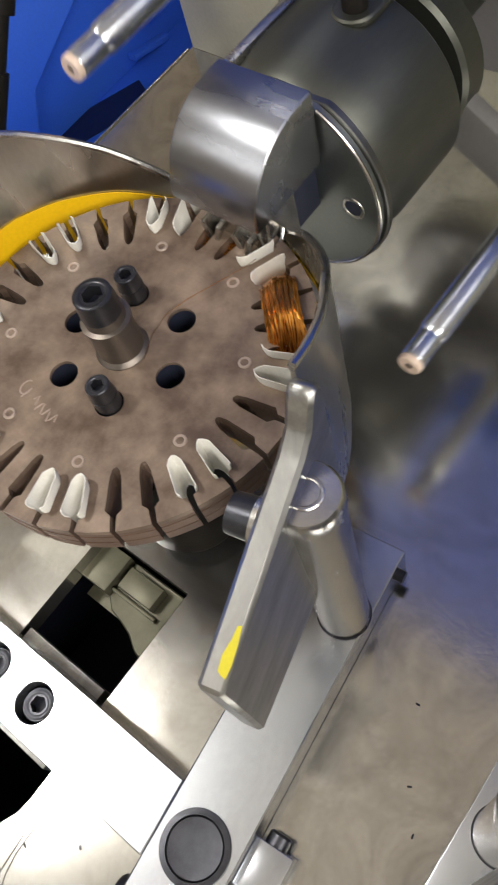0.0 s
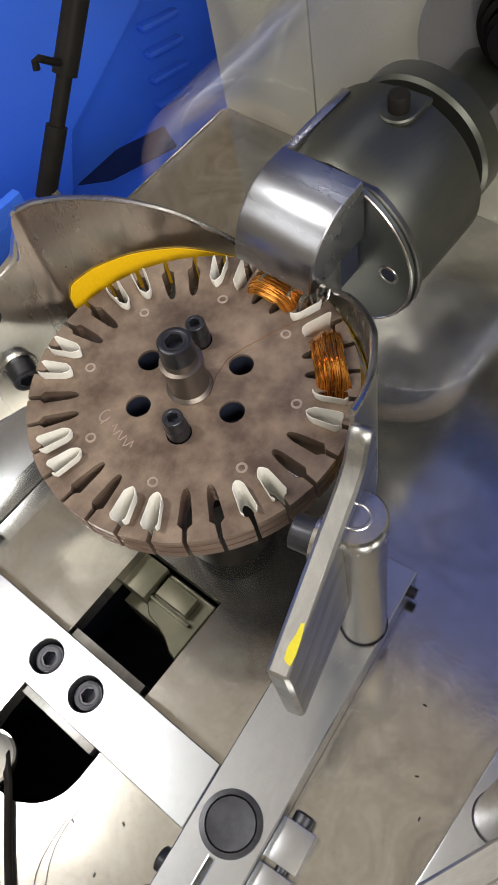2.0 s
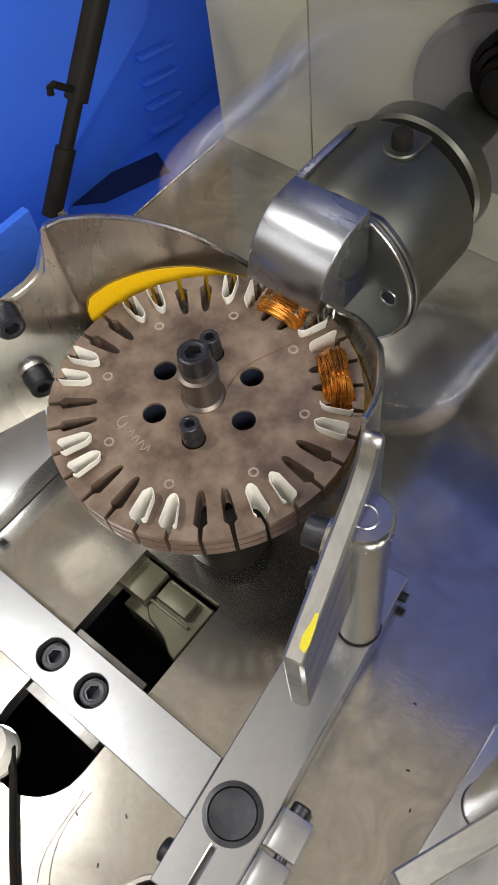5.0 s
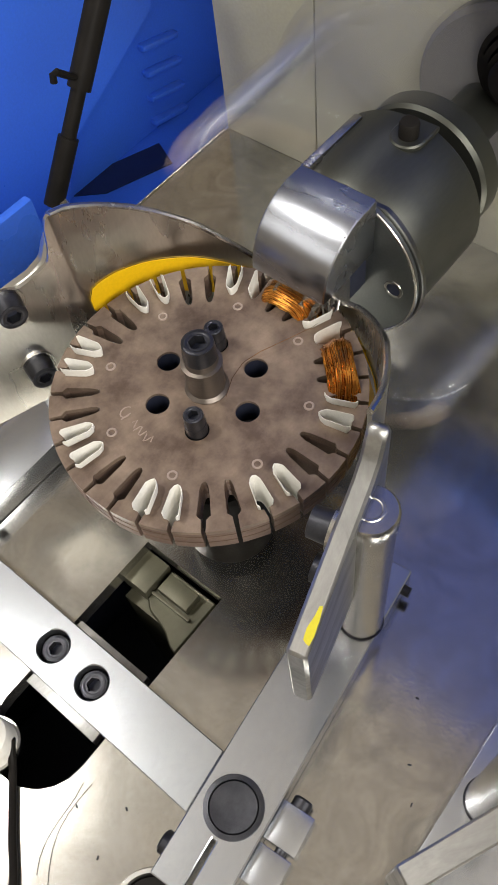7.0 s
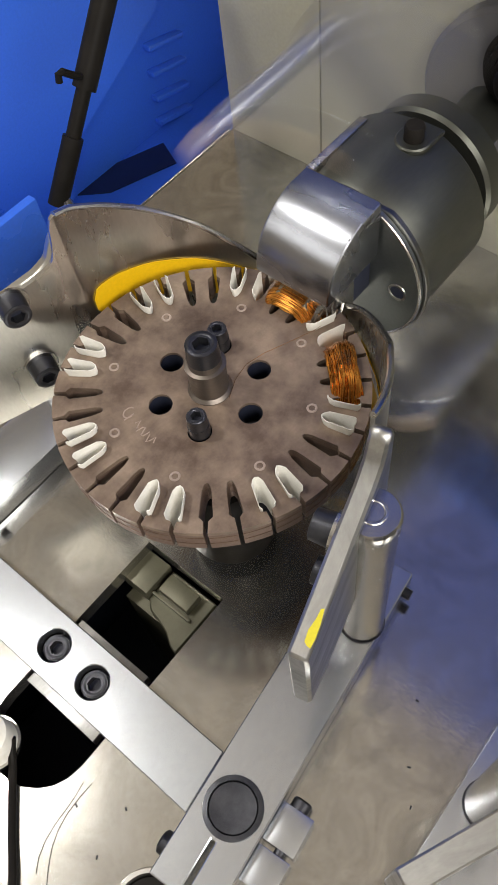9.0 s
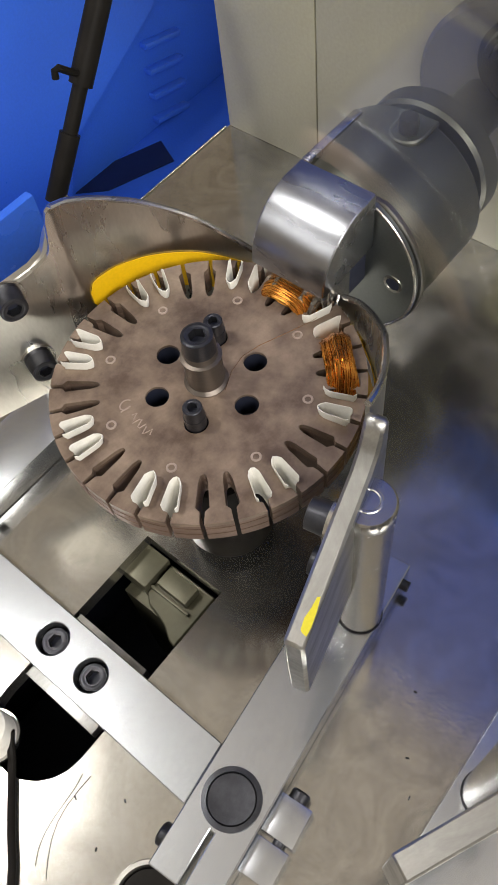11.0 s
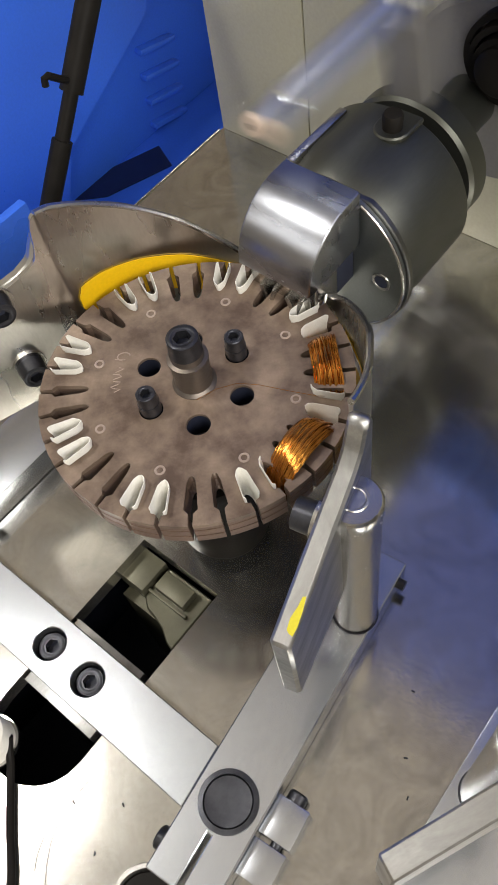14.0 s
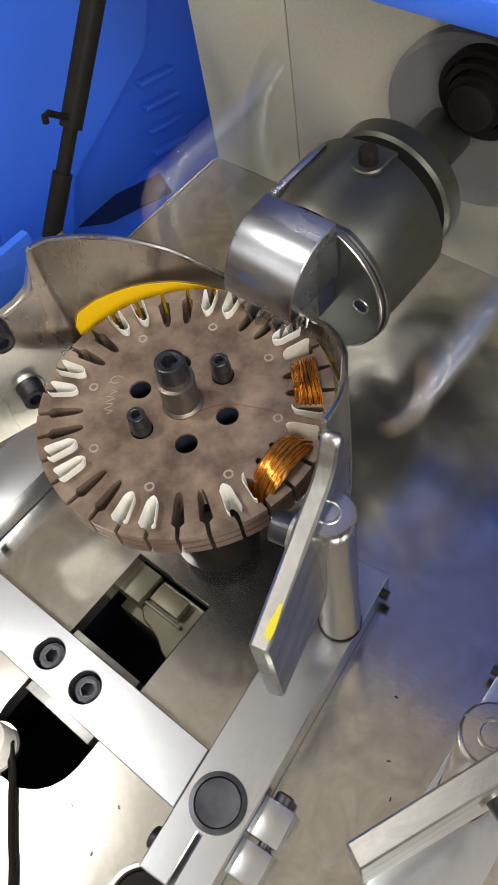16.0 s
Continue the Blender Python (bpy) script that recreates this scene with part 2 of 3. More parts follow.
def table():
    t = thing("machine_table", "brushed stainless machine table plate with a travel slot", "table", kind="structure")
    slot = [(-0.0505, -0.0330), (-0.0505, 0.0255), (-0.165, 0.0255)] + circle(-0.165, -0.004, 0.0295, 12, 90, 270, False) + [(-0.165, -0.0335), (-0.11, -0.0332)]
    outline = [(-0.7, -0.9), (0.9, -0.9), (0.9, 0.227), (-0.7, 0.227)]
    part("tabletop", prism([outline, slot, circle(0.063, 0.0, 0.031, 40)], ZT - 0.012, ZT), M_TABLE, t)
    part("edge_fold", box(-0.7, 0.262, 0.2270, 0.2288, ZT - 0.05, ZT + 0.0012, 0.0005), M_STEEL, t)
    # Near-black floors and sides: the shade below the openings, put into colour.
    part("slot_shade_floor", box(-0.24, 0.0, -0.07, 0.07, ZT - 0.16, ZT - 0.15), M_DARK, t)
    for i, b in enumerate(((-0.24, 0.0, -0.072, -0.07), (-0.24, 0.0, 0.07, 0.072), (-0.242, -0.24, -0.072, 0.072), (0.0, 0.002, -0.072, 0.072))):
        part("slot_shade_side", box(*b, ZT - 0.16, ZT - 0.0125), M_DARK, t)
    part("drive_shade", lathe([(0, -0.09), (0.032, -0.09), (0.032, -0.0125)], 40, pose(0.063, 0, ZT)), M_DARK, t)
    global SLIDE
    s = SLIDE = thing("slide_bracket", "olive cast slide bracket down in the table slot", "bracket")
    plate = [(-0.052, -0.027), (-0.052, 0.008), (-0.074, 0.008), (-0.079, 0.002), (-0.0805, -0.006), (-0.083, -0.014), (-0.088, -0.022), (-0.089, -0.027)]
    part("body", prism([plate], -0.150, -0.141, 0.0008), M_OLIVE, s)
    part("shoulder", box(-0.074, -0.052, 0.0085, 0.030, -0.150, -0.1345, 0.0012), M_OLIVE, s)
    part("boss", box(-0.0675, -0.0555, -0.018, 0.0045, -0.141, -0.1335, 0.0008), M_OLIVE, s)
    part("rib", box(-0.071, -0.069, -0.022, 0.0075, -0.141, -0.1375, 0.0005), M_OLIVE, s)
    part("foot", box(-0.080, -0.055, -0.024, 0.024, -0.283, -0.1505), M_OLIVE, s)


table()


def bars():
    a = thing("cross_bar", "bright milled aluminium bar bolted across the table", "bar")
    holes = [circle(-0.1305, 0.016, 0.0092, 28), circle(-0.1315, -0.0145, 0.0092, 28)]
    part("bar", prism([[(-0.147, -0.0945), (-0.1145, -0.0908), (-0.1145, 0.35), (-0.147, 0.35)], *holes], ZT, ZB, 0.0005), M_BAR, a)
    for x, y in ((-0.1305, 0.016), (-0.1315, -0.0145)):
        cap_screw("countersunk_screw", "black socket screw sunk in the bar", 0.0078, 0.009, pose(x, y, ZB - 0.0135), parent=a)
        # Dark disc under the sunk head, painted as the shade down there.
        part("counterbore_shade", lathe([(0.0, -0.002), (0.0091, -0.002), (0.0091, 0.0), (0, 0)], 24), M_DARK, a, m=pose(x, y, ZB - 0.0135))
    s = thing("clamp_strip", "thin grey steel strip under the aluminium bar", "strip")
    part("strip", box(-0.1530, -0.1095, -0.029, 0.0235, ZT - 0.010, ZT - 0.001, 0.0005), M_ARM, s)

    b = thing("arm_bar", "bright aluminium bar with a slit clamp round a pin", "bar", pose(-0.131, -0.111, 0, 0, 0, 6.5))
    out = [(-0.044, -0.018), (0.150, -0.018), (0.150, 0.018), (-0.044, 0.018), (-0.044, 0.0014), (-0.0165, 0.0014), (-0.0165, -0.0014), (-0.044, -0.0014)]
    part("bar", prism([out, circle(0, 0, 0.0143, 40)], ZT + 0.001, ZB, 0.0006), M_BAR, b)
    part("pin", lathe([(0, ZB + 0.0003), (0.004, ZB + 0.0002), (0.0115, ZB + 0.0006), (0.0128, ZB - 0.001), (0.0128, ZT)], 40), M_BLACK, b, "dark turned pin end")
    part("pin_sleeve", lathe([(0.0122, ZB - 0.0015), (0.0123, ZB + 0.0012), (0.0148, ZB + 0.0010), (0.0150, ZB + 0.0002)], 40), M_BLACK, b)
    for x0, x1 in ((-0.0030, 0.0165), (-0.0235, -0.0055)):
        part("clamp_lug", box(x0, x1, -0.0352, -0.0182, ZT + 0.001, ZB - 0.006, 0.0005), M_BAR, b)
    part("clamp_screw", lathe([(0, 0), (0.0028, 0), (0.0028, 0.008), (0, 0.008)], 20, pose(-0.010, -0.028, ZT + 0.009, 0, 90)), M_BLACK, b)
    part("lug_screw", lathe([(0, 0), (0.005, 0), (0.005, 0.005), (0.004, 0.006), (0, 0.006)], 20, pose(0.016, -0.026, ZT + 0.008, 0, 90)), M_BLACK, b)
    part("clamp_nut", lathe([(0, 0), (0.006, 0), (0.006, 0.006), (0.005, 0.007), (0, 0.007)], 24, pose(-0.030, 0.0165, ZT + 0.0065, -90)), M_BLACK, b)
    part("end_screw", lathe([(0, 0), (0.003, 0), (0.003, 0.004), (0, 0.004)], 16, pose(0.141, -0.018, ZT + 0.012, 90)), M_BLACK, b)

    d = thing("arm_bar", "bright aluminium bar under the taped guide wing", "bar")
    part("end_screw", lathe([(0, 0), (0.003, 0), (0.003, 0.004), (0, 0.004)], 16, pose(-0.10, 0.108, ZT + 0.012, 90)), M_BLACK, d)
    part("bar", box(-0.1135, 0.020, 0.108, 0.146, ZT + 0.001, ZB, 0.0006), M_BAR, d)

    c = thing("arm_bar", "bright aluminium bar of the neighbouring winding station", "bar", pose(-0.09, -0.2085, 0, 0, 0, 0.8))
    part("bar", box(-0.08, 0.150, -0.022, 0.0195, ZT + 0.001, ZB, 0.0006), M_BAR, c)
    part("end_screw", lathe([(0, 0), (0.003, 0), (0.003, 0.004), (0, 0.004)], 16, pose(0.10, 0.0195, ZT + 0.012, -90)), M_BLACK, c)


bars()


def post(x, y, top, label):
    p = thing("support_post", label, "post", pose(x, y, ZB))
    h = top - ZB
    part("shaft", lathe([(0, 0), (0.0114, 0), (0.0114, h - 0.012), (0.0119, h - 0.010), (0.0119, h - 0.002), (0.0108, h - 0.0004), (0, h)], 48), M_STEEL, p)
    part("groove", lathe([(0.0115, 0.0004), (0.0121, 0.0004), (0.0121, 0.001), (0.0115, 0.001)], 48), M_BLACK, p)
    part("end_ring", lathe([(0.0044, h), (0.0048, h + 0.0003), (0.0056, h + 0.0003), (0.006, h)], 32), M_STEEL, p)
    part("set_screw", lathe([(0, 0), (0.003, 0), (0.003, 0.003), (0, 0.003)], 12, pose(0.0115, 0, h - 0.03, 0, 90)), M_BLACK, p)


post(-0.0185, -0.1055, 0.026, "bright turned steel post standing on the aluminium bar")
post(-0.055, -0.2035, 0.022, "bright turned steel post of the neighbouring station")

# ---------------------------------------------------------------- guide wings
RW = 0.0862


def wing_top(a):
    """Height of the wing's rim over the angle from the spindle axis, in degrees."""
    return float(np.interp(a, [8, 20, 28, 44, 61, 75, 84, 90], [-0.016, -0.008, 0.001, 0.021, 0.039, 0.053, 0.061, 0.064]))


def right_top(a):
    """The same for the wing on the post, whose end is lower."""
    return float(np.interp(a, [11, 13, 20, 27, 44, 55, 87], [-0.0075, -0.003, 0.004, 0.0105, 0.022, 0.0335, 0.0505]))


def guide_wing(sign, label):
    w = thing("guide_wing", label, "wire guide", group="winding guide wings")

    def wpoint(a, z, inset=0.0):
        r = (float(np.interp(a, [62, 90], [RW, 0.0826])) if sign > 0 else float(np.interp(a, [16, 60, 87], [0.0800, 0.0815, 0.0868]))) - inset
        return Vector((r * math.cos(radians(a)), sign * r * math.sin(radians(a)), z)), Vector((math.cos(radians(a)), sign * math.sin(radians(a)), 0))

    ang = math.degrees(math.atan2(0.0289 if sign > 0 else 0.0215, 0.082))
    a_end, a_low = (90, 16) if sign > 0 else (87, 11)
    flat = Vector((-math.cos(radians(ang)), sign * math.sin(radians(ang)), 0))
    side = Vector((math.sin(radians(ang)), sign * math.cos(radians(ang)), 0))
    rows = []
    for d in () if sign < 0 else (0.085, 0.060, 0.035, 0.022, 0.015, 0.011, 0.0085, 0.007, 0.006, 0.0045, 0.003, 0.0015):
        zt = float(np.interp(d, [0.0015, 0.003, 0.0045, 0.006, 0.007, 0.0085, 0.011, 0.015, 0.022, 0.085], [0.0635, 0.062, 0.058, 0.049, 0.0445, 0.0405, 0.038, 0.0362, 0.0338, 0.0182]))
        base = Vector((0, sign * 0.0826, 0)) + flat * d
        rows.append([(base + Vector((0, 0, -0.05 + (zt + 0.05) * j / 12)), side) for j in range(13)])
    for i in range(41):
        a = a_end - (a_end - a_low) * i / 40
        zt = wing_top(a) if sign > 0 else right_top(a)
        zb = -0.058 + 0.012 * i / 40 if sign > 0 else float(np.interp(a, [11, 21, 30, 60], [-0.038, -0.049, -0.052, -0.058]))
        rows.append([wpoint(a, zb + (zt - zb) * j / 12) for j in range(13)])
    part("sheet", shell(rows, 0.0022), M_WING, w)
    rim = [wpoint(a, wing_top(a) if sign > 0 else right_top(a), -0.0011)[0] for a in np.linspace(a_end, a_low, 41)]
    part("rim", tube(rim, 0.0016, 8), M_STEEL, w)
    # flat arm behind the curved sheet
    m = pose(-0.082, sign * 0.1115, 0, 0, 0, -sign * ang) @ pose(0, 0.0023 if sign > 0 else 0, 0)
    outline = [(0.0, -0.046), (0.055, -0.05), (0.0885, -0.052), (0.0885, 0.047), (0.0865, 0.051), (0.083, 0.0515), (0.080, 0.047), (0.076, 0.039), (0.068, 0.0345), (0.0, 0.018)]
    bm = prism([outline], -0.0065 if sign > 0 else 0.0, 0.0 if sign > 0 else 0.0088, 0.0014)
    bm.transform(Matrix.Rotation(radians(90), 4, "X"))
    arm = part("arm", bm, M_WING if sign > 0 else M_ARM, w, m=m)
    dab = [(0.005, -0.0078), (0.009, -0.0083), (0.015, -0.0081), (0.0205, -0.0074), (0.0200, -0.0062), (0.016, -0.0058), (0.011, -0.0046), (0.0065, -0.0049), (0.0055, -0.0062)]
    part("paint_mark", prism([[(x, y if sign < 0 else -y) for x, y in dab]], -0.0002, 0.0003), M_YPAINT, w, "yellow paint mark",
         m=m @ pose(0, 0, 0.0182, 0, -13.5, 0))
    # yellow tape on the inner face
    rows = []
    for i in range(31):
        a = 87 - (65 if sign > 0 else 75) * i / 30
        zt = float(np.interp(a, [22, 30, 45, 60, 75, 85], [-0.012, -0.0095, -0.002, 0.003, 0.008, 0.009]))
        zb = zt - float(np.interp(a, [22, 80, 85], [0.027, 0.024, 0.020]))
        if sign < 0:
            zt = float(np.interp(a, [12, 21, 40, 85], [-0.012, -0.010, -0.013, -0.010]))
            zb = float(np.interp(a, [12, 21, 30, 85], [-0.036, -0.047, -0.049, -0.040]))
        k = (zt - zb) / 2 * (1 - math.sqrt(max(0.0, 1 - max(0.0, (a - 83) / 4) ** 2))) * 0.6
        rows.append([wpoint(a, zb + k + (zt - zb - 2 * k) * j / 3, 0.0008) for j in range(4)])
    part("tape", shell(rows, 0.0005), M_YELLOW, w, "strip of yellow tape")
    if sign < 0:
        rows = []
        for i in range(13):
            a = 13 + 40 * i / 12
            top = -0.0122 - 0.0010 * math.sin(1.9 * i)
            low = top - 0.004 - 0.014 * max(0.0, 1 - i / 11) - 0.0016 * math.sin(2.7 * i + 1)
            rows.append([wpoint(a, low + (top - low) * j / 2, 0.0015) for j in range(3)])
        part("bare_patch", shell(rows, 0.0004), M_PAPER, w, "pale peeled patch on the tape")
    for x, z in ((0.052, 0.028), (0.052, -0.021)) if sign > 0 else ((0.052, 0.020), (0.052, -0.028)):
        q = m @ pose(x, -0.0023 if sign > 0 else 0, z) @ pose(0, 0, 0, 90 * sign, 0, 0)
        part("washer", lathe([(0.0045, 0), (0.0095, 0), (0.0095, 0.0016), (0.0045, 0.0016)], 32), M_STEEL, w, m=q)
        cap_screw("screw", "black socket head screw", 0.0075, 0.0088, q @ pose(0, 0, 0.0016), parent=w)
    return w


guide_wing(1, "brushed steel guide wing with yellow tape, bolted to its arm")
guide_wing(-1, "brushed steel guide wing with yellow tape on a post")
post(-0.0205, 0.1125, -0.002, "turned steel post carrying the taped guide wing")


def guide_arm():
    g = thing("wire_guide", "worn steel guide plate of the neighbouring winding station", "wire guide", pose(-0.1155, -0.183, 0, 0, 0, -24.5))
    bm = prism([[(0.0, -0.046), (0.16, -0.052), (0.16, 0.030), (0.075, 0.0345), (0.0, 0.018)]], -0.001, 0.0085, 0.0008)
    bm.transform(Matrix.Rotation(radians(90), 4, "X"))
    part("plate", bm, M_ARM, g)
    part("washer", lathe([(0.0045, 0), (0.0095, 0), (0.0095, 0.0016), (0.0045, 0.0016)], 32), M_STEEL, g, m=pose(0.058, -0.0085, 0.008, 90))
    cap_screw("screw", "black socket head screw", 0.0075, 0.011, pose(0.058, -0.0101, 0.008, 90), parent=g)


guide_arm()


# ---------------------------------------------------------------- spindle and former
def former():
    f = thing("coil_former", "polished steel coil former with a rounded nose", "coil former")

    pr = [(0.0950 - 0.0340 * math.cos(radians(90 * i / 22)), 0.0140 + 0.0340 * math.sin(radians(90 * i / 22))) for i in range(23)]
    bm = prism([pr + [(0.1035, 0.0482), (0.1035, 0.0145)]], -0.0205, 0.0235)
    bevel(bm, 0.0014, 3, 50)
    bm.transform(Matrix.Rotation(radians(90), 4, "X"))
    part("nose", bm, M_CHROME, f)
    # Near-black block: the shaded window below the nose, put into its colour.
    part("neck_shade", box(0.0885, 0.1045, -0.0185, 0.0110, -0.0120, 0.0138, 0.0006), M_DARK, f)
    wedge = [(0.0640, 0.0138), (0.0880, 0.0138), (0.0880, -0.0180), (0.0800, -0.0200), (0.0660, -0.0040)]
    bm = prism([wedge], -0.0165, 0.0205, 0.0006)
    bm.transform(Matrix.Rotation(radians(90), 4, "X"))
    part("jaw_block", bm, M_STEEL, f)
    part("hook", tube([(0.069, -0.0215, 0.012), (0.067, -0.0225, 0.004), (0.069, -0.0230, -0.001), (0.074, -0.0225, -0.001), (0.077, -0.0215, 0.002)], 0.0009), M_STEEL, f)
    for y, a, h in ((-0.0150, 18, 0.013), (-0.0075, -24, 0.011), (0.0010, 14, 0.014), (0.0085, -16, 0.012)):
        part("latch", box(-0.0045, 0.0045, -0.0011, 0.0011, -h, 0.001, 0.0003), M_STEEL, f, m=pose(0.0655, y, 0.0040, a, 12, 20))
    part("latch_plate", box(0.0600, 0.0830, -0.0165, 0.0150, -0.0160, -0.0115, 0.0008), M_SPIN, f)
    part("latch_rail", box(0.0585, 0.0602, -0.0175, 0.0160, -0.0165, -0.0070, 0.0004), M_STEEL, f)
    return f


FORMER = former()


def spindle():
    s = thing("spindle_head", "dark turned steel spindle head with a bolted clip", "spindle")
    X = Matrix.Translation((0, 0, AXZ)) @ Matrix.Rotation(radians(90), 4, "Y")
    def cut_disc(r, x0, x1, w):
        loop = [(min(y, 0.0130), min(z + AXZ, 0.0385)) for y, z in circle(0, 0, r, 96)]
        bm = prism([list(dict.fromkeys((round(y, 6), round(z, 6)) for y, z in loop))], x0, x1, w)
        bm.transform(Matrix(((0, 0, 1, 0), (1, 0, 0, 0), (0, 1, 0, 0), (0, 0, 0, 1))))
        return bm

    part("flange", cut_disc(0.0484, 0.1048, 0.1078, 0.0), M_FLANGE, s)
    rim = [(0.1048, 0.0484 * math.cos(radians(a)), AXZ + 0.0484 * math.sin(radians(a))) for a in range(118, 283, 4)]
    part("flange_rim", tube(rim, 0.0009, 8), M_STEEL, s)
    part("back_plate", cut_disc(0.0504, 0.1080, 0.1116, 0.0006), M_SPIN, s)
    part("housing", lathe([(0, 0.1118), (0.0440, 0.1118), (0.0455, 0.1150), (0.0480, 0.1280), (0.0480, 0.1660), (0.0470, 0.1672), (0, 0.1672)], 80, X), M_HOUSE, s)
    at = Matrix.Translation((0, -0.0355, -0.0065)) @ Matrix.Rotation(radians(90), 4, "Y")
    part("flange_bore", lathe([(0.0038, 0.1047), (0.0040, 0.1042), (0.0054, 0.1042), (0.0056, 0.1047)], 28, at), M_STEEL, s)
    # Flat dark disc painted as the shaded inside of the bore.
    part("bore_shade", lathe([(0, 0.1044), (0.0039, 0.1044), (0.0039, 0.1049), (0, 0.1049)], 24, at), M_DARK, s)
    part("clip", prism([circle(0.153, -0.008, 0.0095, 14, 90, 270, False) + [(0.167, -0.0175), (0.167, 0.0015)]], AXZ + 0.0455, AXZ + 0.0488, 0.0008), M_HOUSE, s)
    part("clip_screw", lathe([(0, 0.008), (0.0046, 0.008), (0.0052, 0.007), (0.0052, 0)], 28, pose(0.153, -0.008, AXZ + 0.0488)), M_RUBBER, s)
    part("tie_bar", box(0.112, 0.158, 0.0225, 0.0275, AXZ + 0.0370, AXZ + 0.0440, 0.0008), M_STEEL, s)
    return s


SPINDLE = spindle()


def flyer():
    """Two arms with wire tubes that turn round the spindle axis; its own space has x along the axis."""
    f = thing("flyer", "twin armed steel wire flyer with ceramic tipped tubes", "flyer", pose(0, 0, AXZ))
    X = Matrix.Rotation(radians(90), 4, "Y")
    part("hub", lathe([(0.0, 0.181), (0.040, 0.181), (0.042, 0.183), (0.042, 0.195), (0.016, 0.198), (0.016, 0.249), (0.0, 0.249)], 64, X), M_HOUSE, f)
    for k in (0, 1):
        t = pose(0, 0, 0, 180 * k)
        bm = box(0.183, 0.194, 0.030, 0.108, -0.013, 0.013, 0.004)
        bm.transform(t)
        part("arm", bm, M_GREY, f)
        bm = lathe([(0.0036, 0.079), (0.0058, 0.079), (0.006, 0.0795), (0.006, 0.093), (0.0055, 0.0935), (0.0068, 0.096), (0.0068, 0.182), (0.0036, 0.184)], 28, t @ Matrix.Translation((0, 0.0925, 0)) @ X)
        tb = part("wire_tube", bm, M_BAR, f)
        bm = lathe([(0.0018, 0.0762), (0.0052, 0.0762), (0.0057, 0.0770), (0.0057, 0.0792), (0.0018, 0.0792)], 28, t @ Matrix.Translation((0, 0.0925, 0)) @ X)
        part("eyelet", bm, M_CERAMIC, tb, "pale ceramic eyelet")
        # Dark disc in the tube mouth, its shade put into the colour.
        bm = lathe([(0, 0.078), (0.0019, 0.078), (0.0019, 0.0785), (0, 0.0785)], 16, t @ Matrix.Translation((0, 0.0925, 0)) @ X)
        part("bore_shade", bm, M_DARK, tb)
        bm = lathe([(0.006, 0.176), (0.0105, 0.176), (0.0105, 0.184), (0.006, 0.184)], 32, t @ Matrix.Translation((0, 0.0925, 0)) @ X)
        part("collar", bm, M_STEEL, f)
    return f


FLYER = flyer()


def motor_housing():
    h = thing("motor_housing", "grey cast drive housing with ribbed black cable gland", "housing")
    X = Matrix.Translation((0, 0, AXZ)) @ Matrix.Rotation(radians(90), 4, "Y")
    part("drum", lathe([(0, 0.252), (0.055, 0.252), (0.058, 0.255), (0.058, 0.2645), (0, 0.2645)], 72, Matrix.Translation((0, -0.011, 0.004)) @ X), M_GREY, h)
    for k in range(3):
        part("gland_ring", lathe([(0.014 + 0.005 * k, 0), (0.0175 + 0.005 * k, 0), (0.0175 + 0.005 * k, 0.016 - 0.004 * k), (0.014 + 0.005 * k, 0.016 - 0.004 * k)], 40,
             Matrix.Translation((0.252, -0.022, AXZ + 0.034)) @ Matrix.Rotation(radians(-90), 4, "Y")), M_RUBBER, h)
    part("gland", lathe([(0, 0), (0.0140, 0), (0.0140, 0.02), (0.011, 0.022), (0, 0.022)], 32, Matrix.Translation((0.252, -0.022, AXZ + 0.034)) @ Matrix.Rotation(radians(-90), 4, "Y")), M_RUBBER, h)


motor_housing()


def cabinet():
    c = thing("machine_cabinet", "beige enamelled sheet steel cabinet behind the spindle", "cabinet")
    part("side_panel", box(0.265, 0.60, 0.1355, 0.2265, ZT, 0.115, 0.001), M_BEIGE, c)
    part("front_panel", box(0.265, 0.60, -0.9, 0.1345, ZT, 0.115, 0.001), M_BEIGE, c)
    h = thing("machine_hood", "upper hood of the winding machine, blue enamel with shade painted in", "machine hood")
    bm = prism([[(0.252, 0.116), (0.80, 0.116), (0.80, 1.00), (0.252, 1.00)]], -0.23, 0.9, 0.003)
    bm.transform(Matrix.Rotation(radians(90), 4, "X"))
    part("shell", bm, M_BLUE_SHADED, h)
    # Unseen box, added where the former's nose has to mirror something blue.
    part("unseen_overhang", box(0.253, 0.80, 0.2305, 0.62, 0.60, 1.00, 0.003), M_BLUE_SHADED, h)
    part("lip", box(0.200, 0.2745, -0.9, 0.045, 0.0955, 0.112, 0.003), M_BLUE, h, "bright blue lower lip")
    # Dark strip set in the panel seam as its painted shade.
    part("gap_shade", box(0.269, 0.5, 0.134, 0.136, ZT, 0.097), M_DARK, c)


cabinet()


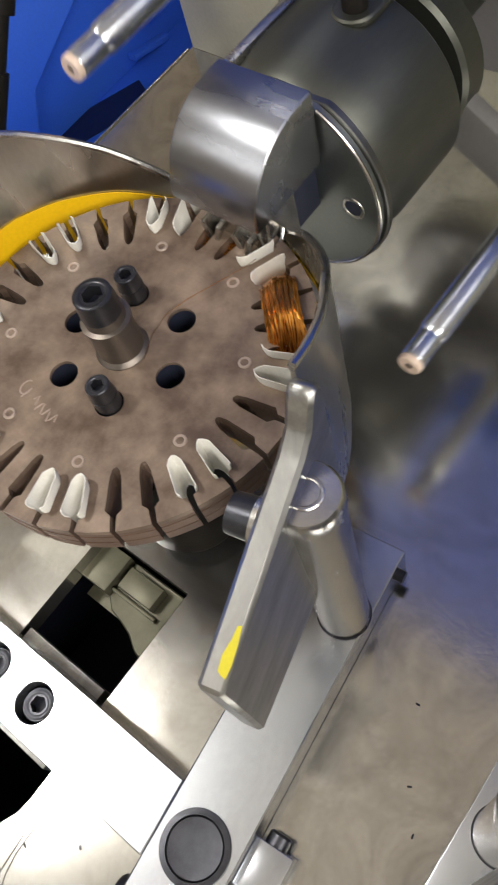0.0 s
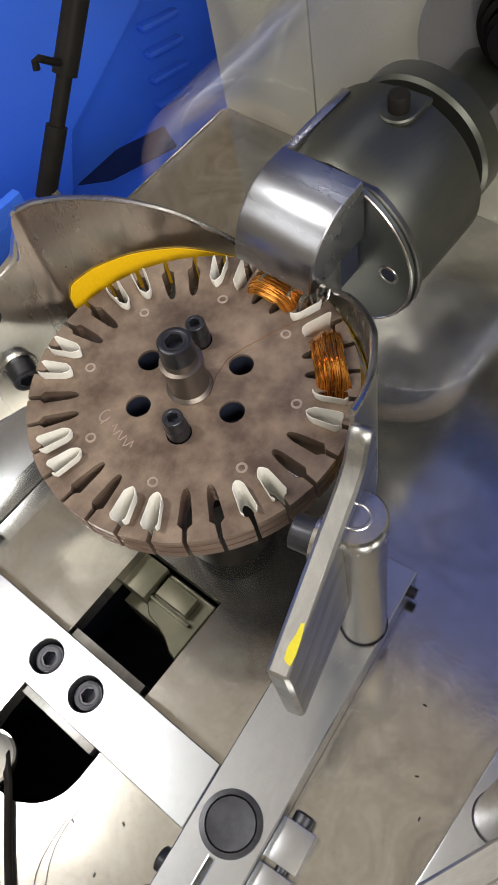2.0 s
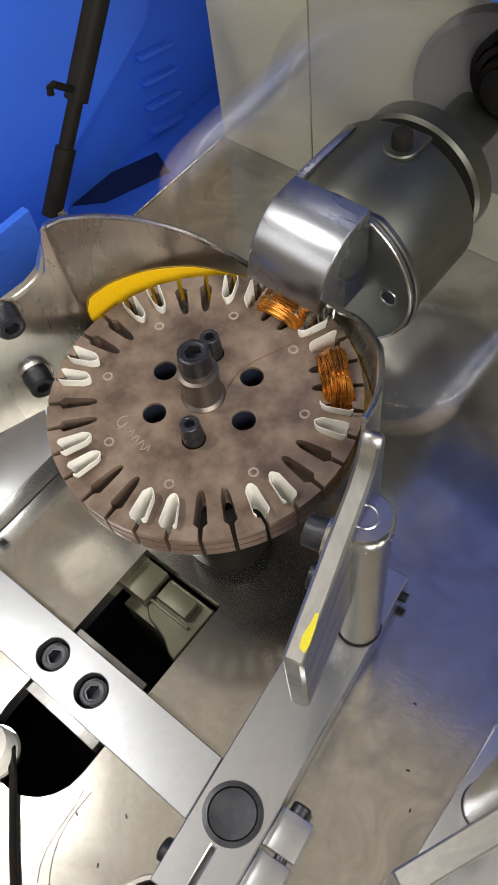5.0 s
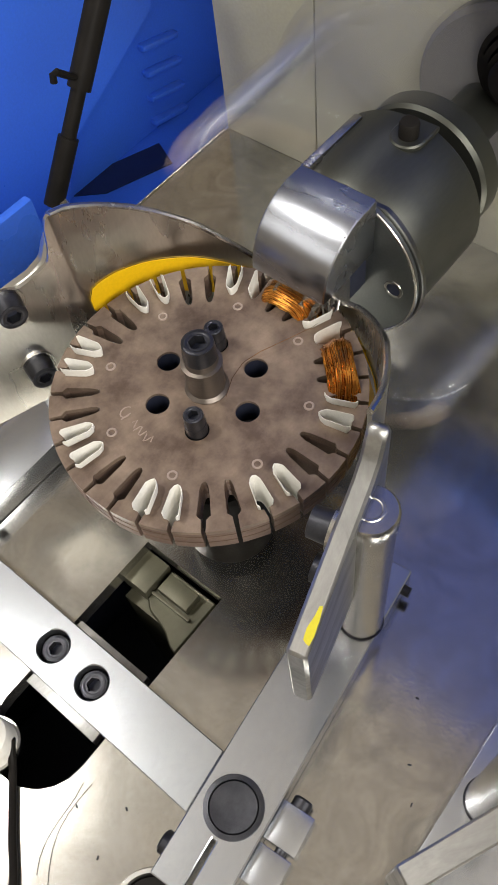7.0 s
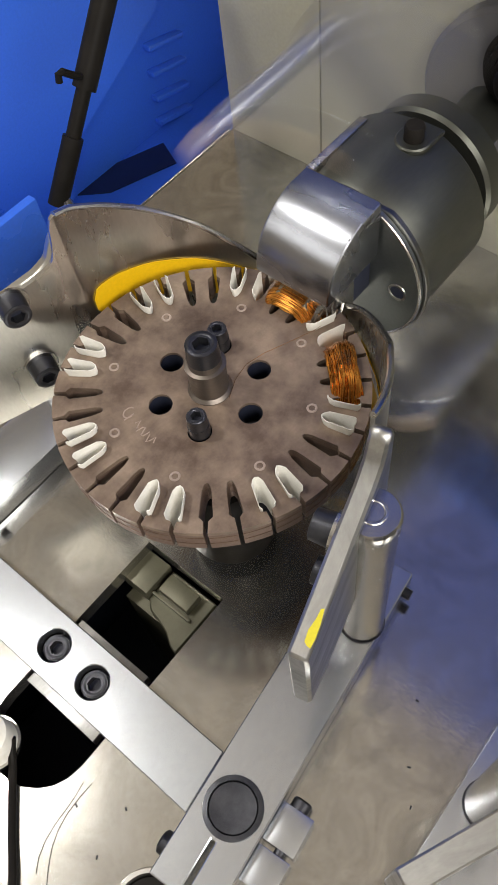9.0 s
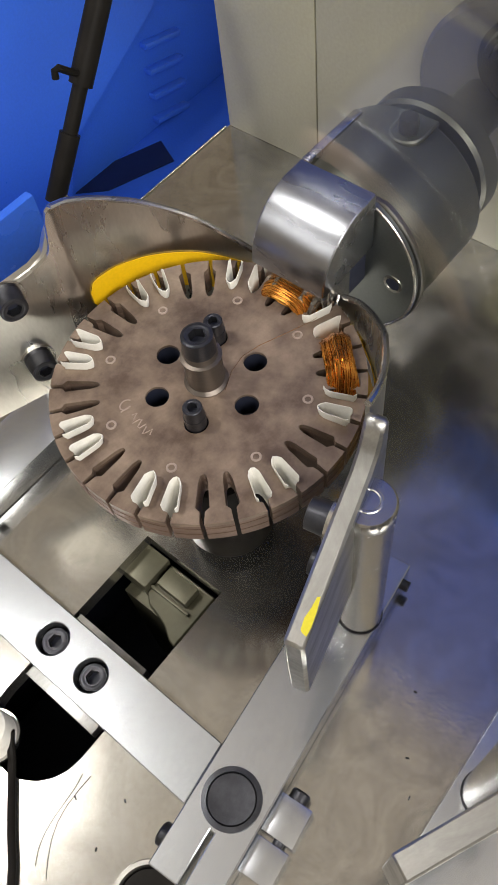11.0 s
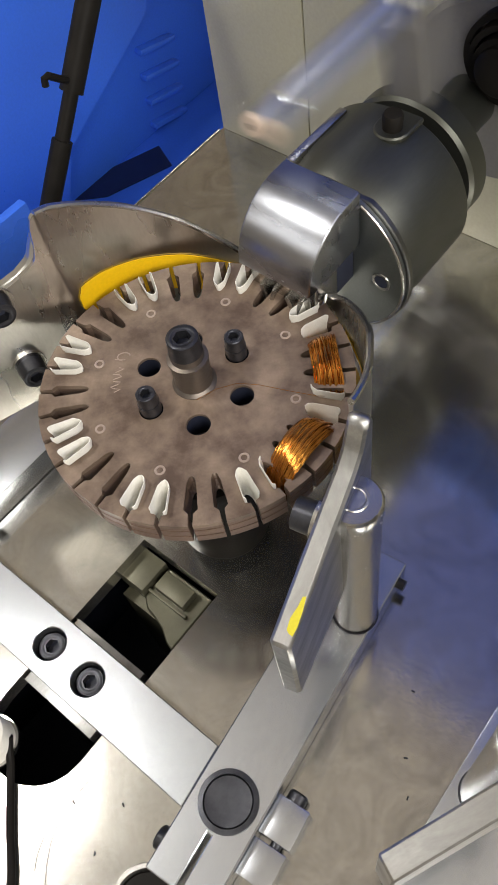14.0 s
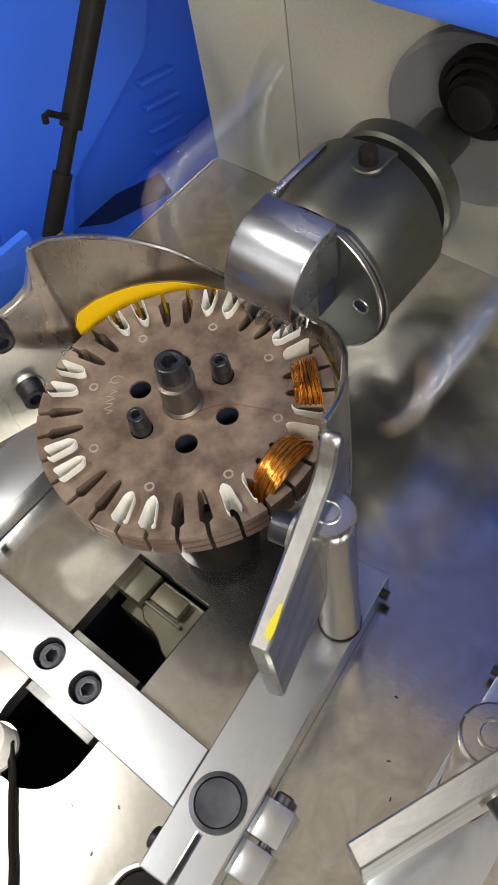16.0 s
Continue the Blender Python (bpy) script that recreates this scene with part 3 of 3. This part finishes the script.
def blue_cover():
    b = thing("machine_cover", "blue enamelled louvred machine cover beside the table", "machine cover")
    part("louvre_wall", box(0.0, 0.9, 0.43, 0.434, -0.6, -0.03), M_BLUE, b)
    for k in range(4):
        bm = box(-0.026, 0.026, -0.010, 0.001, -0.0035, 0.0035, 0.003)
        part("louvre", bm, M_BLUE, b, m=pose(0.3805 - 0.0013 * k, 0.43, -0.178 - 0.0285 * k, 0, 12, 0))
    part("ledge", box(0.0, 0.9, 0.230, 0.4295, -0.30, -0.27, 0.002), M_BLUE, b)
    # No hole is cut: a flat slab carries the opening's shade as colour.
    part("recess_shade", prism([[(0.322, 0.374), (0.338, 0.408), (0.285, 0.4285), (0.225, 0.4285), (0.248, 0.402)]], -0.2698, -0.2685), M_RECESS_SHADE, b, "flat dark slab painted as the shaded opening in the blue cover")
    lid = [(-0.6, -0.34), (0.16, -0.34), (0.225, -0.192), (0.356, -0.126), (0.40, -0.03), (0.30, 0.03), (-0.6, 0.03)]
    bm = prism([lid], -0.006, 0.0, 0.001)
    bm.transform(pose(0, 0.40, 0, 90, 0, 0))
    part("lid", bm, M_BLUE, b)
    part("corner_piece", box(-0.05, 0.076, 0.236, 0.244, -0.30, -0.062, 0.002), M_BLUE, b)


blue_cover()


def gas_spring():
    g = thing("gas_spring", "black gas spring stay with a locking lever", "gas spring")
    a, bpt = Vector((0.098, 0.250, -0.092)), Vector((0.226, 0.250, 0.072))
    d = (bpt - a)
    j = a + d * 0.40
    part("rod", tube([a + d * 0.22, j], 0.0055, 16), M_RUBBER, g)
    part("cylinder", tube([j, bpt], 0.0085, 20), M_RUBBER, g)
    part("socket", tube([a, a + d * 0.24], 0.0075, 20), M_RUBBER, g)
    lv = part("lever", tube([j + Vector((0.004, 0, 0.006)), j + Vector((-0.008, -0.004, 0.016)), j + Vector((-0.0165, -0.005, 0.024)), j + Vector((-0.020, -0.005, 0.024)), j + Vector((-0.021, -0.005, 0.019))], 0.0025, 10), M_RUBBER, g)
    part("ball_stud", lathe([(0, 0.012), (0.004, 0.011), (0.006, 0.006), (0.005, 0), (0, 0)], 20, pose(a.x + 0.004, a.y - 0.004, a.z - 0.006)), M_STEEL, g)


gas_spring()


# ---------------------------------------------------------------- stator
RS = 0.0765


def slot_points(k):
    """The outline of one slot, in the plane, from the rim inwards and back."""
    c = radians(5.625 + 11.25 * k)
    half = [(RS, 0.0010), (0.0705, 0.0012), (0.0685, 0.0032), (0.0560, 0.0022), (0.0530, 0.0014), (0.0520, 0.0006)]
    if k % 4 in (1, 2):
        half = [(RS, 0.0010), (0.0718, 0.0012), (0.0708, 0.0036), (0.0600, 0.0025), (0.0575, 0.0013), (0.0567, 0.0005)]
    pts = [(r, w) for r, w in half] + [(r, -w) for r, w in half[::-1]]
    return [(r * math.cos(c) + w * math.sin(c), r * math.sin(c) - w * math.cos(c)) for r, w in pts]


def core_outline(scale=1.0):
    loop = []
    for k in range(32):
        loop += [(x * scale, y * scale) for x, y in slot_points(k)]
        for i in (1, 2, 3):
            a = radians(5.625 + 11.25 * (k + i / 4))
            loop.append((RS * scale * math.cos(a), RS * scale * math.sin(a)))
    return loop


def wire_bundle(n, width, height, seed, r0=0.0578, lift=0.0):
    """Copper turns that cross from the slot at -16.9 to the slot at +16.9 degrees."""
    rnd = random.Random(seed)
    bm = bmesh.new()
    e = radians(16.0)
    for i in range(n):
        u, v = rnd.random(), rnd.random()
        r = r0 + width * u
        ra, rb = r + rnd.uniform(-0.002, 0.002), r + rnd.uniform(-0.002, 0.002)
        h = 0.0016 + height * v * (1 - (2 * u - 1) ** 2 * 0.55) + lift
        spread = rnd.uniform(-0.0012, 0.0012)
        pts = []
        for k in range(13):
            s = -1 + 2 * k / 12
            q = abs(s)
            z = (h + 0.014) * max(0.0, 1 - q ** 3.2) ** 0.75 - 0.014
            rr = (ra if s < 0 else rb) + (r - (ra if s < 0 else rb)) * (1 - q)
            a = e * min(1.0, q * 1.08) * (1 if s > 0 else -1)
            x, y = rr * math.cos(a), rr * math.sin(a)
            x = x * q ** 2 + (1 - q ** 2) * (r * math.cos(e) + (r * (1 - math.cos(e))) * 0.45)
            pts.append((x + rnd.uniform(-0.0003, 0.0003), y + spread * q, z + rnd.uniform(-0.00012, 0.00012)))
        tube(pts, 0.00040, 5, bm)
    return bm


def stator():
    s = thing("stator", "brown steel lamination stator, partly wound, on its arbor", "stator")
    holes = [circle(0.025 * math.cos(radians(a)), 0.025 * math.sin(radians(a)), 0.0058, 28) for a in range(30, 390, 60)]
    # Near-black sleeves in the bolt holes: their depth shade put into colour.
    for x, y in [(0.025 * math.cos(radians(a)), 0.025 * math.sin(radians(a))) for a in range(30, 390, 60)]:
        part("hole_shade", lathe([(0.00572, -0.0015), (0.00572, -0.0154), (0.0, -0.0154)], 24), M_DARK, s, m=pose(x, y, 0))
    wave = [(-0.0365 + 0.0026 * math.sin(1.7 * k) - 0.0002 * k, 0.0150 - 0.0011 * k) for k in range(14)]
    hoop = [(-0.0340 + 0.0032 * math.cos(0.5 * k), 0.0215 + 0.0024 * math.sin(0.5 * k)) for k in range(11)] + [(-0.0385, 0.0205)]
    for pts in (hoop, wave):
        bm = tube([(x, y, -0.0004) for x, y in pts], 0.0006, 6)
        part("chalk_mark", bm, M_CHALK, s, "faint pale chalk scribble")
    n = 6
    for i in range(n):
        z1 = -0.0026 * i
        sc = 1.0 if i % 2 == 0 else 0.9965
        part("lamination", prism([core_outline(sc), *holes], z1 - 0.00258, z1), M_CORE if i == 0 else M_CORE_SIDE, s, smooth=0)
    for k in range(8):
        a = 22.5 + 45 * k
        bm = lathe([(0.0015, 0.0), (0.0017, 0.0005), (0.0023, 0.0005), (0.0026, 0.0)], 24,
                   pose(0.05 * math.cos(radians(a)), 0.05 * math.sin(radians(a)), 0))
        part("rivet", bm, M_RIVET, s)
    # paper liners
    rnd = random.Random(4)
    for p in range(8):
        for d in (16.875, 28.125):
            a = radians(45 * p + d)
            half = [(0.0714, 0.0026), (0.0702, 0.0034), (0.0600, 0.0024), (0.0578, 0.0013), (0.0569, 0.0)]
            loop = half + [(r, -w) for r, w in half[-2::-1]]
            wound = {(0, 16.875): -1, (7, 28.125): 1, (7, 16.875): -1, (6, 28.125): 1}.get((p, d), 0)
            if wound:
                loop = [(r, wound * w) for r, w in half]
            up = rnd.uniform(0.0042, 0.0056)
            rows = []
            for i, (r, w) in enumerate(loop):
                q = Vector((r * math.cos(a) + w * math.sin(a), r * math.sin(a) - w * math.cos(a), 0))
                c = Vector((0.0645 * math.cos(a), 0.0645 * math.sin(a), 0))
                nn = (q - c).normalized()
                rows.append([(q + nn * (0.0 if z < up * 0.5 else 0.0008) + Vector((0, 0, z)), -nn) for z in (-0.0185, 0.0, up * 0.5, up + rnd.uniform(-0.0003, 0.0004))])
            part("slot_liner", shell(rows, 0.00045), M_PAPER, s, smooth=50)
    a1 = part("coil", wire_bundle(330, 0.0136, 0.0090, 1), M_COPPER, s, "dense copper wire coil", m=pose(0, 0, 0, 0, 0, -45))
    a2 = part("coil", wire_bundle(220, 0.0130, 0.0048, 2), M_COPPER, s, "copper wire coil still being wound")
    part("stray_wire", tube([(0.066, -0.022, 0.001), (0.056, -0.0205, 0.0018), (0.045, -0.016, 0.0020), (0.030, -0.009, 0.0016), (0.020, -0.006, 0.0012), (0.010, -0.0075, 0.0012), (0.0, -0.012, 0.0012)], 0.00013, 5), M_COPPER, s)
    # arbor
    part("arbor_boss", lathe([(0.0, 0.024), (0.0078, 0.024), (0.0080, 0.020), (0.0098, 0.0195), (0.0098, 0.0185), (0.0092, 0.018), (0.0092, 0.002), (0.0108, 0.0005), (0.0108, 0)], 44), M_BOSS, s)
    cap_screw("arbor_screw", "black socket head screw on the arbor", 0.0080, 0.0095, pose(0, 0, 0.0238), parent=s)
    for a in (30, 210):
        m = pose(0.025 * math.cos(radians(a)), 0.025 * math.sin(radians(a)), 0)
        part("clamp_sleeve", lathe([(0, 0.0065), (0.0052, 0.0065), (0.0052, 0)], 28), M_BLACK, s, m=m)
        cap_screw("clamp_screw", "small black socket head screw", 0.0050, 0.0065, m @ pose(0, 0, 0.0065), parent=s)
    return s, a2


STATOR, COIL = stator()


def turntable():
    t = thing("turntable", "black round turntable carrying the stator arbor", "turntable")
    part("base", lathe([(0, -0.040), (0.024, -0.040), (0.026, -0.044), (0.026, -0.108), (0.024, -0.114), (0.016, -0.116), (0, -0.116)], 64, pose(-0.015, -0.012, 0)), M_RUBBER, t)
    part("foot", lathe([(0.011, -0.116), (0.011, -0.1245), (0, -0.1245)], 32, pose(-0.008, -0.004, 0)), M_STEEL, t)
    # Dark disc added under the core as shade behind its bolt holes.
    part("shade_disc", lathe([(0, -0.0158), (0.045, -0.0158), (0.045, -0.0164), (0, -0.0164)], 48), M_DARK, t)
    part("stem", lathe([(0, -0.0165), (0.012, -0.0165), (0.012, -0.040), (0, -0.040)], 32), M_STEEL, t)
    return t


TURN = turntable()


# ---------------------------------------------------------------- small things on the table
def small_things():
    k = thing("round_knob", "pale round plastic knob on the table slot", "knob", pose(-0.1865, 0.011, ZT))
    part("cap", lathe([(0, 0.022), (0.010, 0.022), (0.0125, 0.020), (0.013, 0.017), (0.013, 0)], 40), M_PAPER, k)
    part("foot_ring", lathe([(0.013, 0), (0.0145, 0), (0.0145, 0.003), (0.013, 0.003)], 40), M_STEEL, k)
    c = thing("cable", "thin black cable lying on the table", "cable")
    part("sheath", tube([(-0.178, 0.002, ZT + 0.011), (-0.183, -0.001, ZT + 0.006), (-0.188, -0.006, ZT + 0.0026), (-0.201, -0.020, ZT + 0.0024), (-0.211, -0.031, ZT + 0.0024),
                         (-0.221, -0.043, ZT + 0.0024), (-0.25, -0.072, ZT + 0.0024), (-0.32, -0.13, ZT + 0.0024)], 0.0022, 10), M_RUBBER, c)
    g = thing("cable_grommet", "dark metal ringed cable grommet in the table", "grommet", pose(-0.190, -0.106, ZT))
    part("ring", lathe([(0.014, 0.0), (0.016, 0.004), (0.018, 0.004), (0.019, 0.0)], 40), M_STEEL, g)
    part("core", lathe([(0, 0.003), (0.0142, 0.002), (0.0142, 0)], 40), M_RUBBER, g)
    rnd = random.Random(7)
    for i, (x, y, a, n) in enumerate(((-0.215, -0.06, 20, 0.05), (-0.212, -0.056, 28, 0.045), (-0.225, -0.01, 110, 0.035), (-0.222, -0.012, 95, 0.03))):
        w = thing("wire_scrap", "hair thin scrap of winding wire on the table", "wire scrap", pose(x, y, ZT + 0.0003, 0, 0, a), "wire scraps")
        part("strand", tube([(n * q / 6, 0.006 * math.sin(q * 0.55 + i), 0.0001 * (q % 2)) for q in range(7)], 0.00012, 5), M_RUBBER, w)
    for x, y in ((-0.165, -0.066), (-0.19, -0.07), (-0.06, -0.165), (-0.075, -0.176), (-0.03, -0.15), (-0.18, -0.045)):
        d = thing("metal_chip", "tiny dark metal chip lying on the table", "metal chip", pose(x, y, ZT, 0, 0, rnd.uniform(0, 180)), "metal chips")
        part("chip", box(-0.0010, 0.0010, -0.0004, 0.0004, 0, 0.0005, 0.0002), M_BLACK, d)


small_things()


# ---------------------------------------------------------------- movement
TURNS = 180 * 254
PHASE = [(0.0, 42, -620), (0.5, -335, -1000), (1.0, -1055, -1900), (1.5, -2175, -2450), (2.5, -5700, -4586), (10.5, 3330 - TURNS, -4586), (11.4, 148.6 - TURNS + 304, -1800), (11.5, 148.6 - TURNS + 154, -1200),
         (11.7, 148.6 - TURNS, 0), (13.9, 148.6 - TURNS, 0), (14.0, 90 - TURNS, -450), (14.5, -79 - TURNS, -560), (15.0, -338 - TURNS, -800),
         (15.5, -877 - TURNS, -1400), (16.0, -1786 - TURNS, -2100)]


def flyer_angle(t):
    """Degrees of the flyer round its axis: time, angle and speed at the turning points."""
    for (t0, a0, v0), (t1, a1, v1) in zip(PHASE, PHASE[1:]):
        if t <= t1:
            h = t1 - t0
            u = (t - t0) / h
            return (a0 * (1 + 2 * u) * (1 - u) ** 2 + h * v0 * u * (1 - u) ** 2 + a1 * u * u * (3 - 2 * u) + h * v1 * u * u * (u - 1))
    return PHASE[-1][1]


def motions():
    slide = [(0, 0, 0), (11.6, 0, 0), (11.8, -0.002, 0), (12.0, -0.007, 0), (12.3, -0.024, 0), (12.5, -0.0305, -9.5), (12.75, -0.031, -34),
             (13.0, -0.027, -45), (13.3, -0.006, -45), (13.5, 0, -45), (13.8, 0, -45), (16.0, 0, -45)]
    walk(STATOR, [(t, pose(x, 0, 0, 0, 0, r)) for t, x, r in slide])
    walk(SLIDE, [(t, pose(x, 0, 0)) for t, x, r in slide])
    walk(TURN, [(t, pose(x, 0, 0)) for t, x, r in slide])
    head = [(0, 0), (11.6, 0), (11.75, 0.004), (11.95, 0.0105), (13.2, 0.0105), (13.5, 0.006), (13.8, 0), (16.0, 0)]
    for part_of_head in (FORMER, SPINDLE):
        walk(part_of_head, [(t, pose(x, 0, 0)) for t, x in head])
    walk(COIL, [(0, pose(0, 0, -0.0095)), (0.7, pose(0, 0, -0.0085)), (1.5, pose(0, 0, 0)), (16.0, pose(0, 0, 0))])
    rows = []
    for k in range(961):
        t = k / 60
        rows.append((t, pose(0, 0, AXZ, flyer_angle(t))))
    walk(FLYER, rows)


motions()
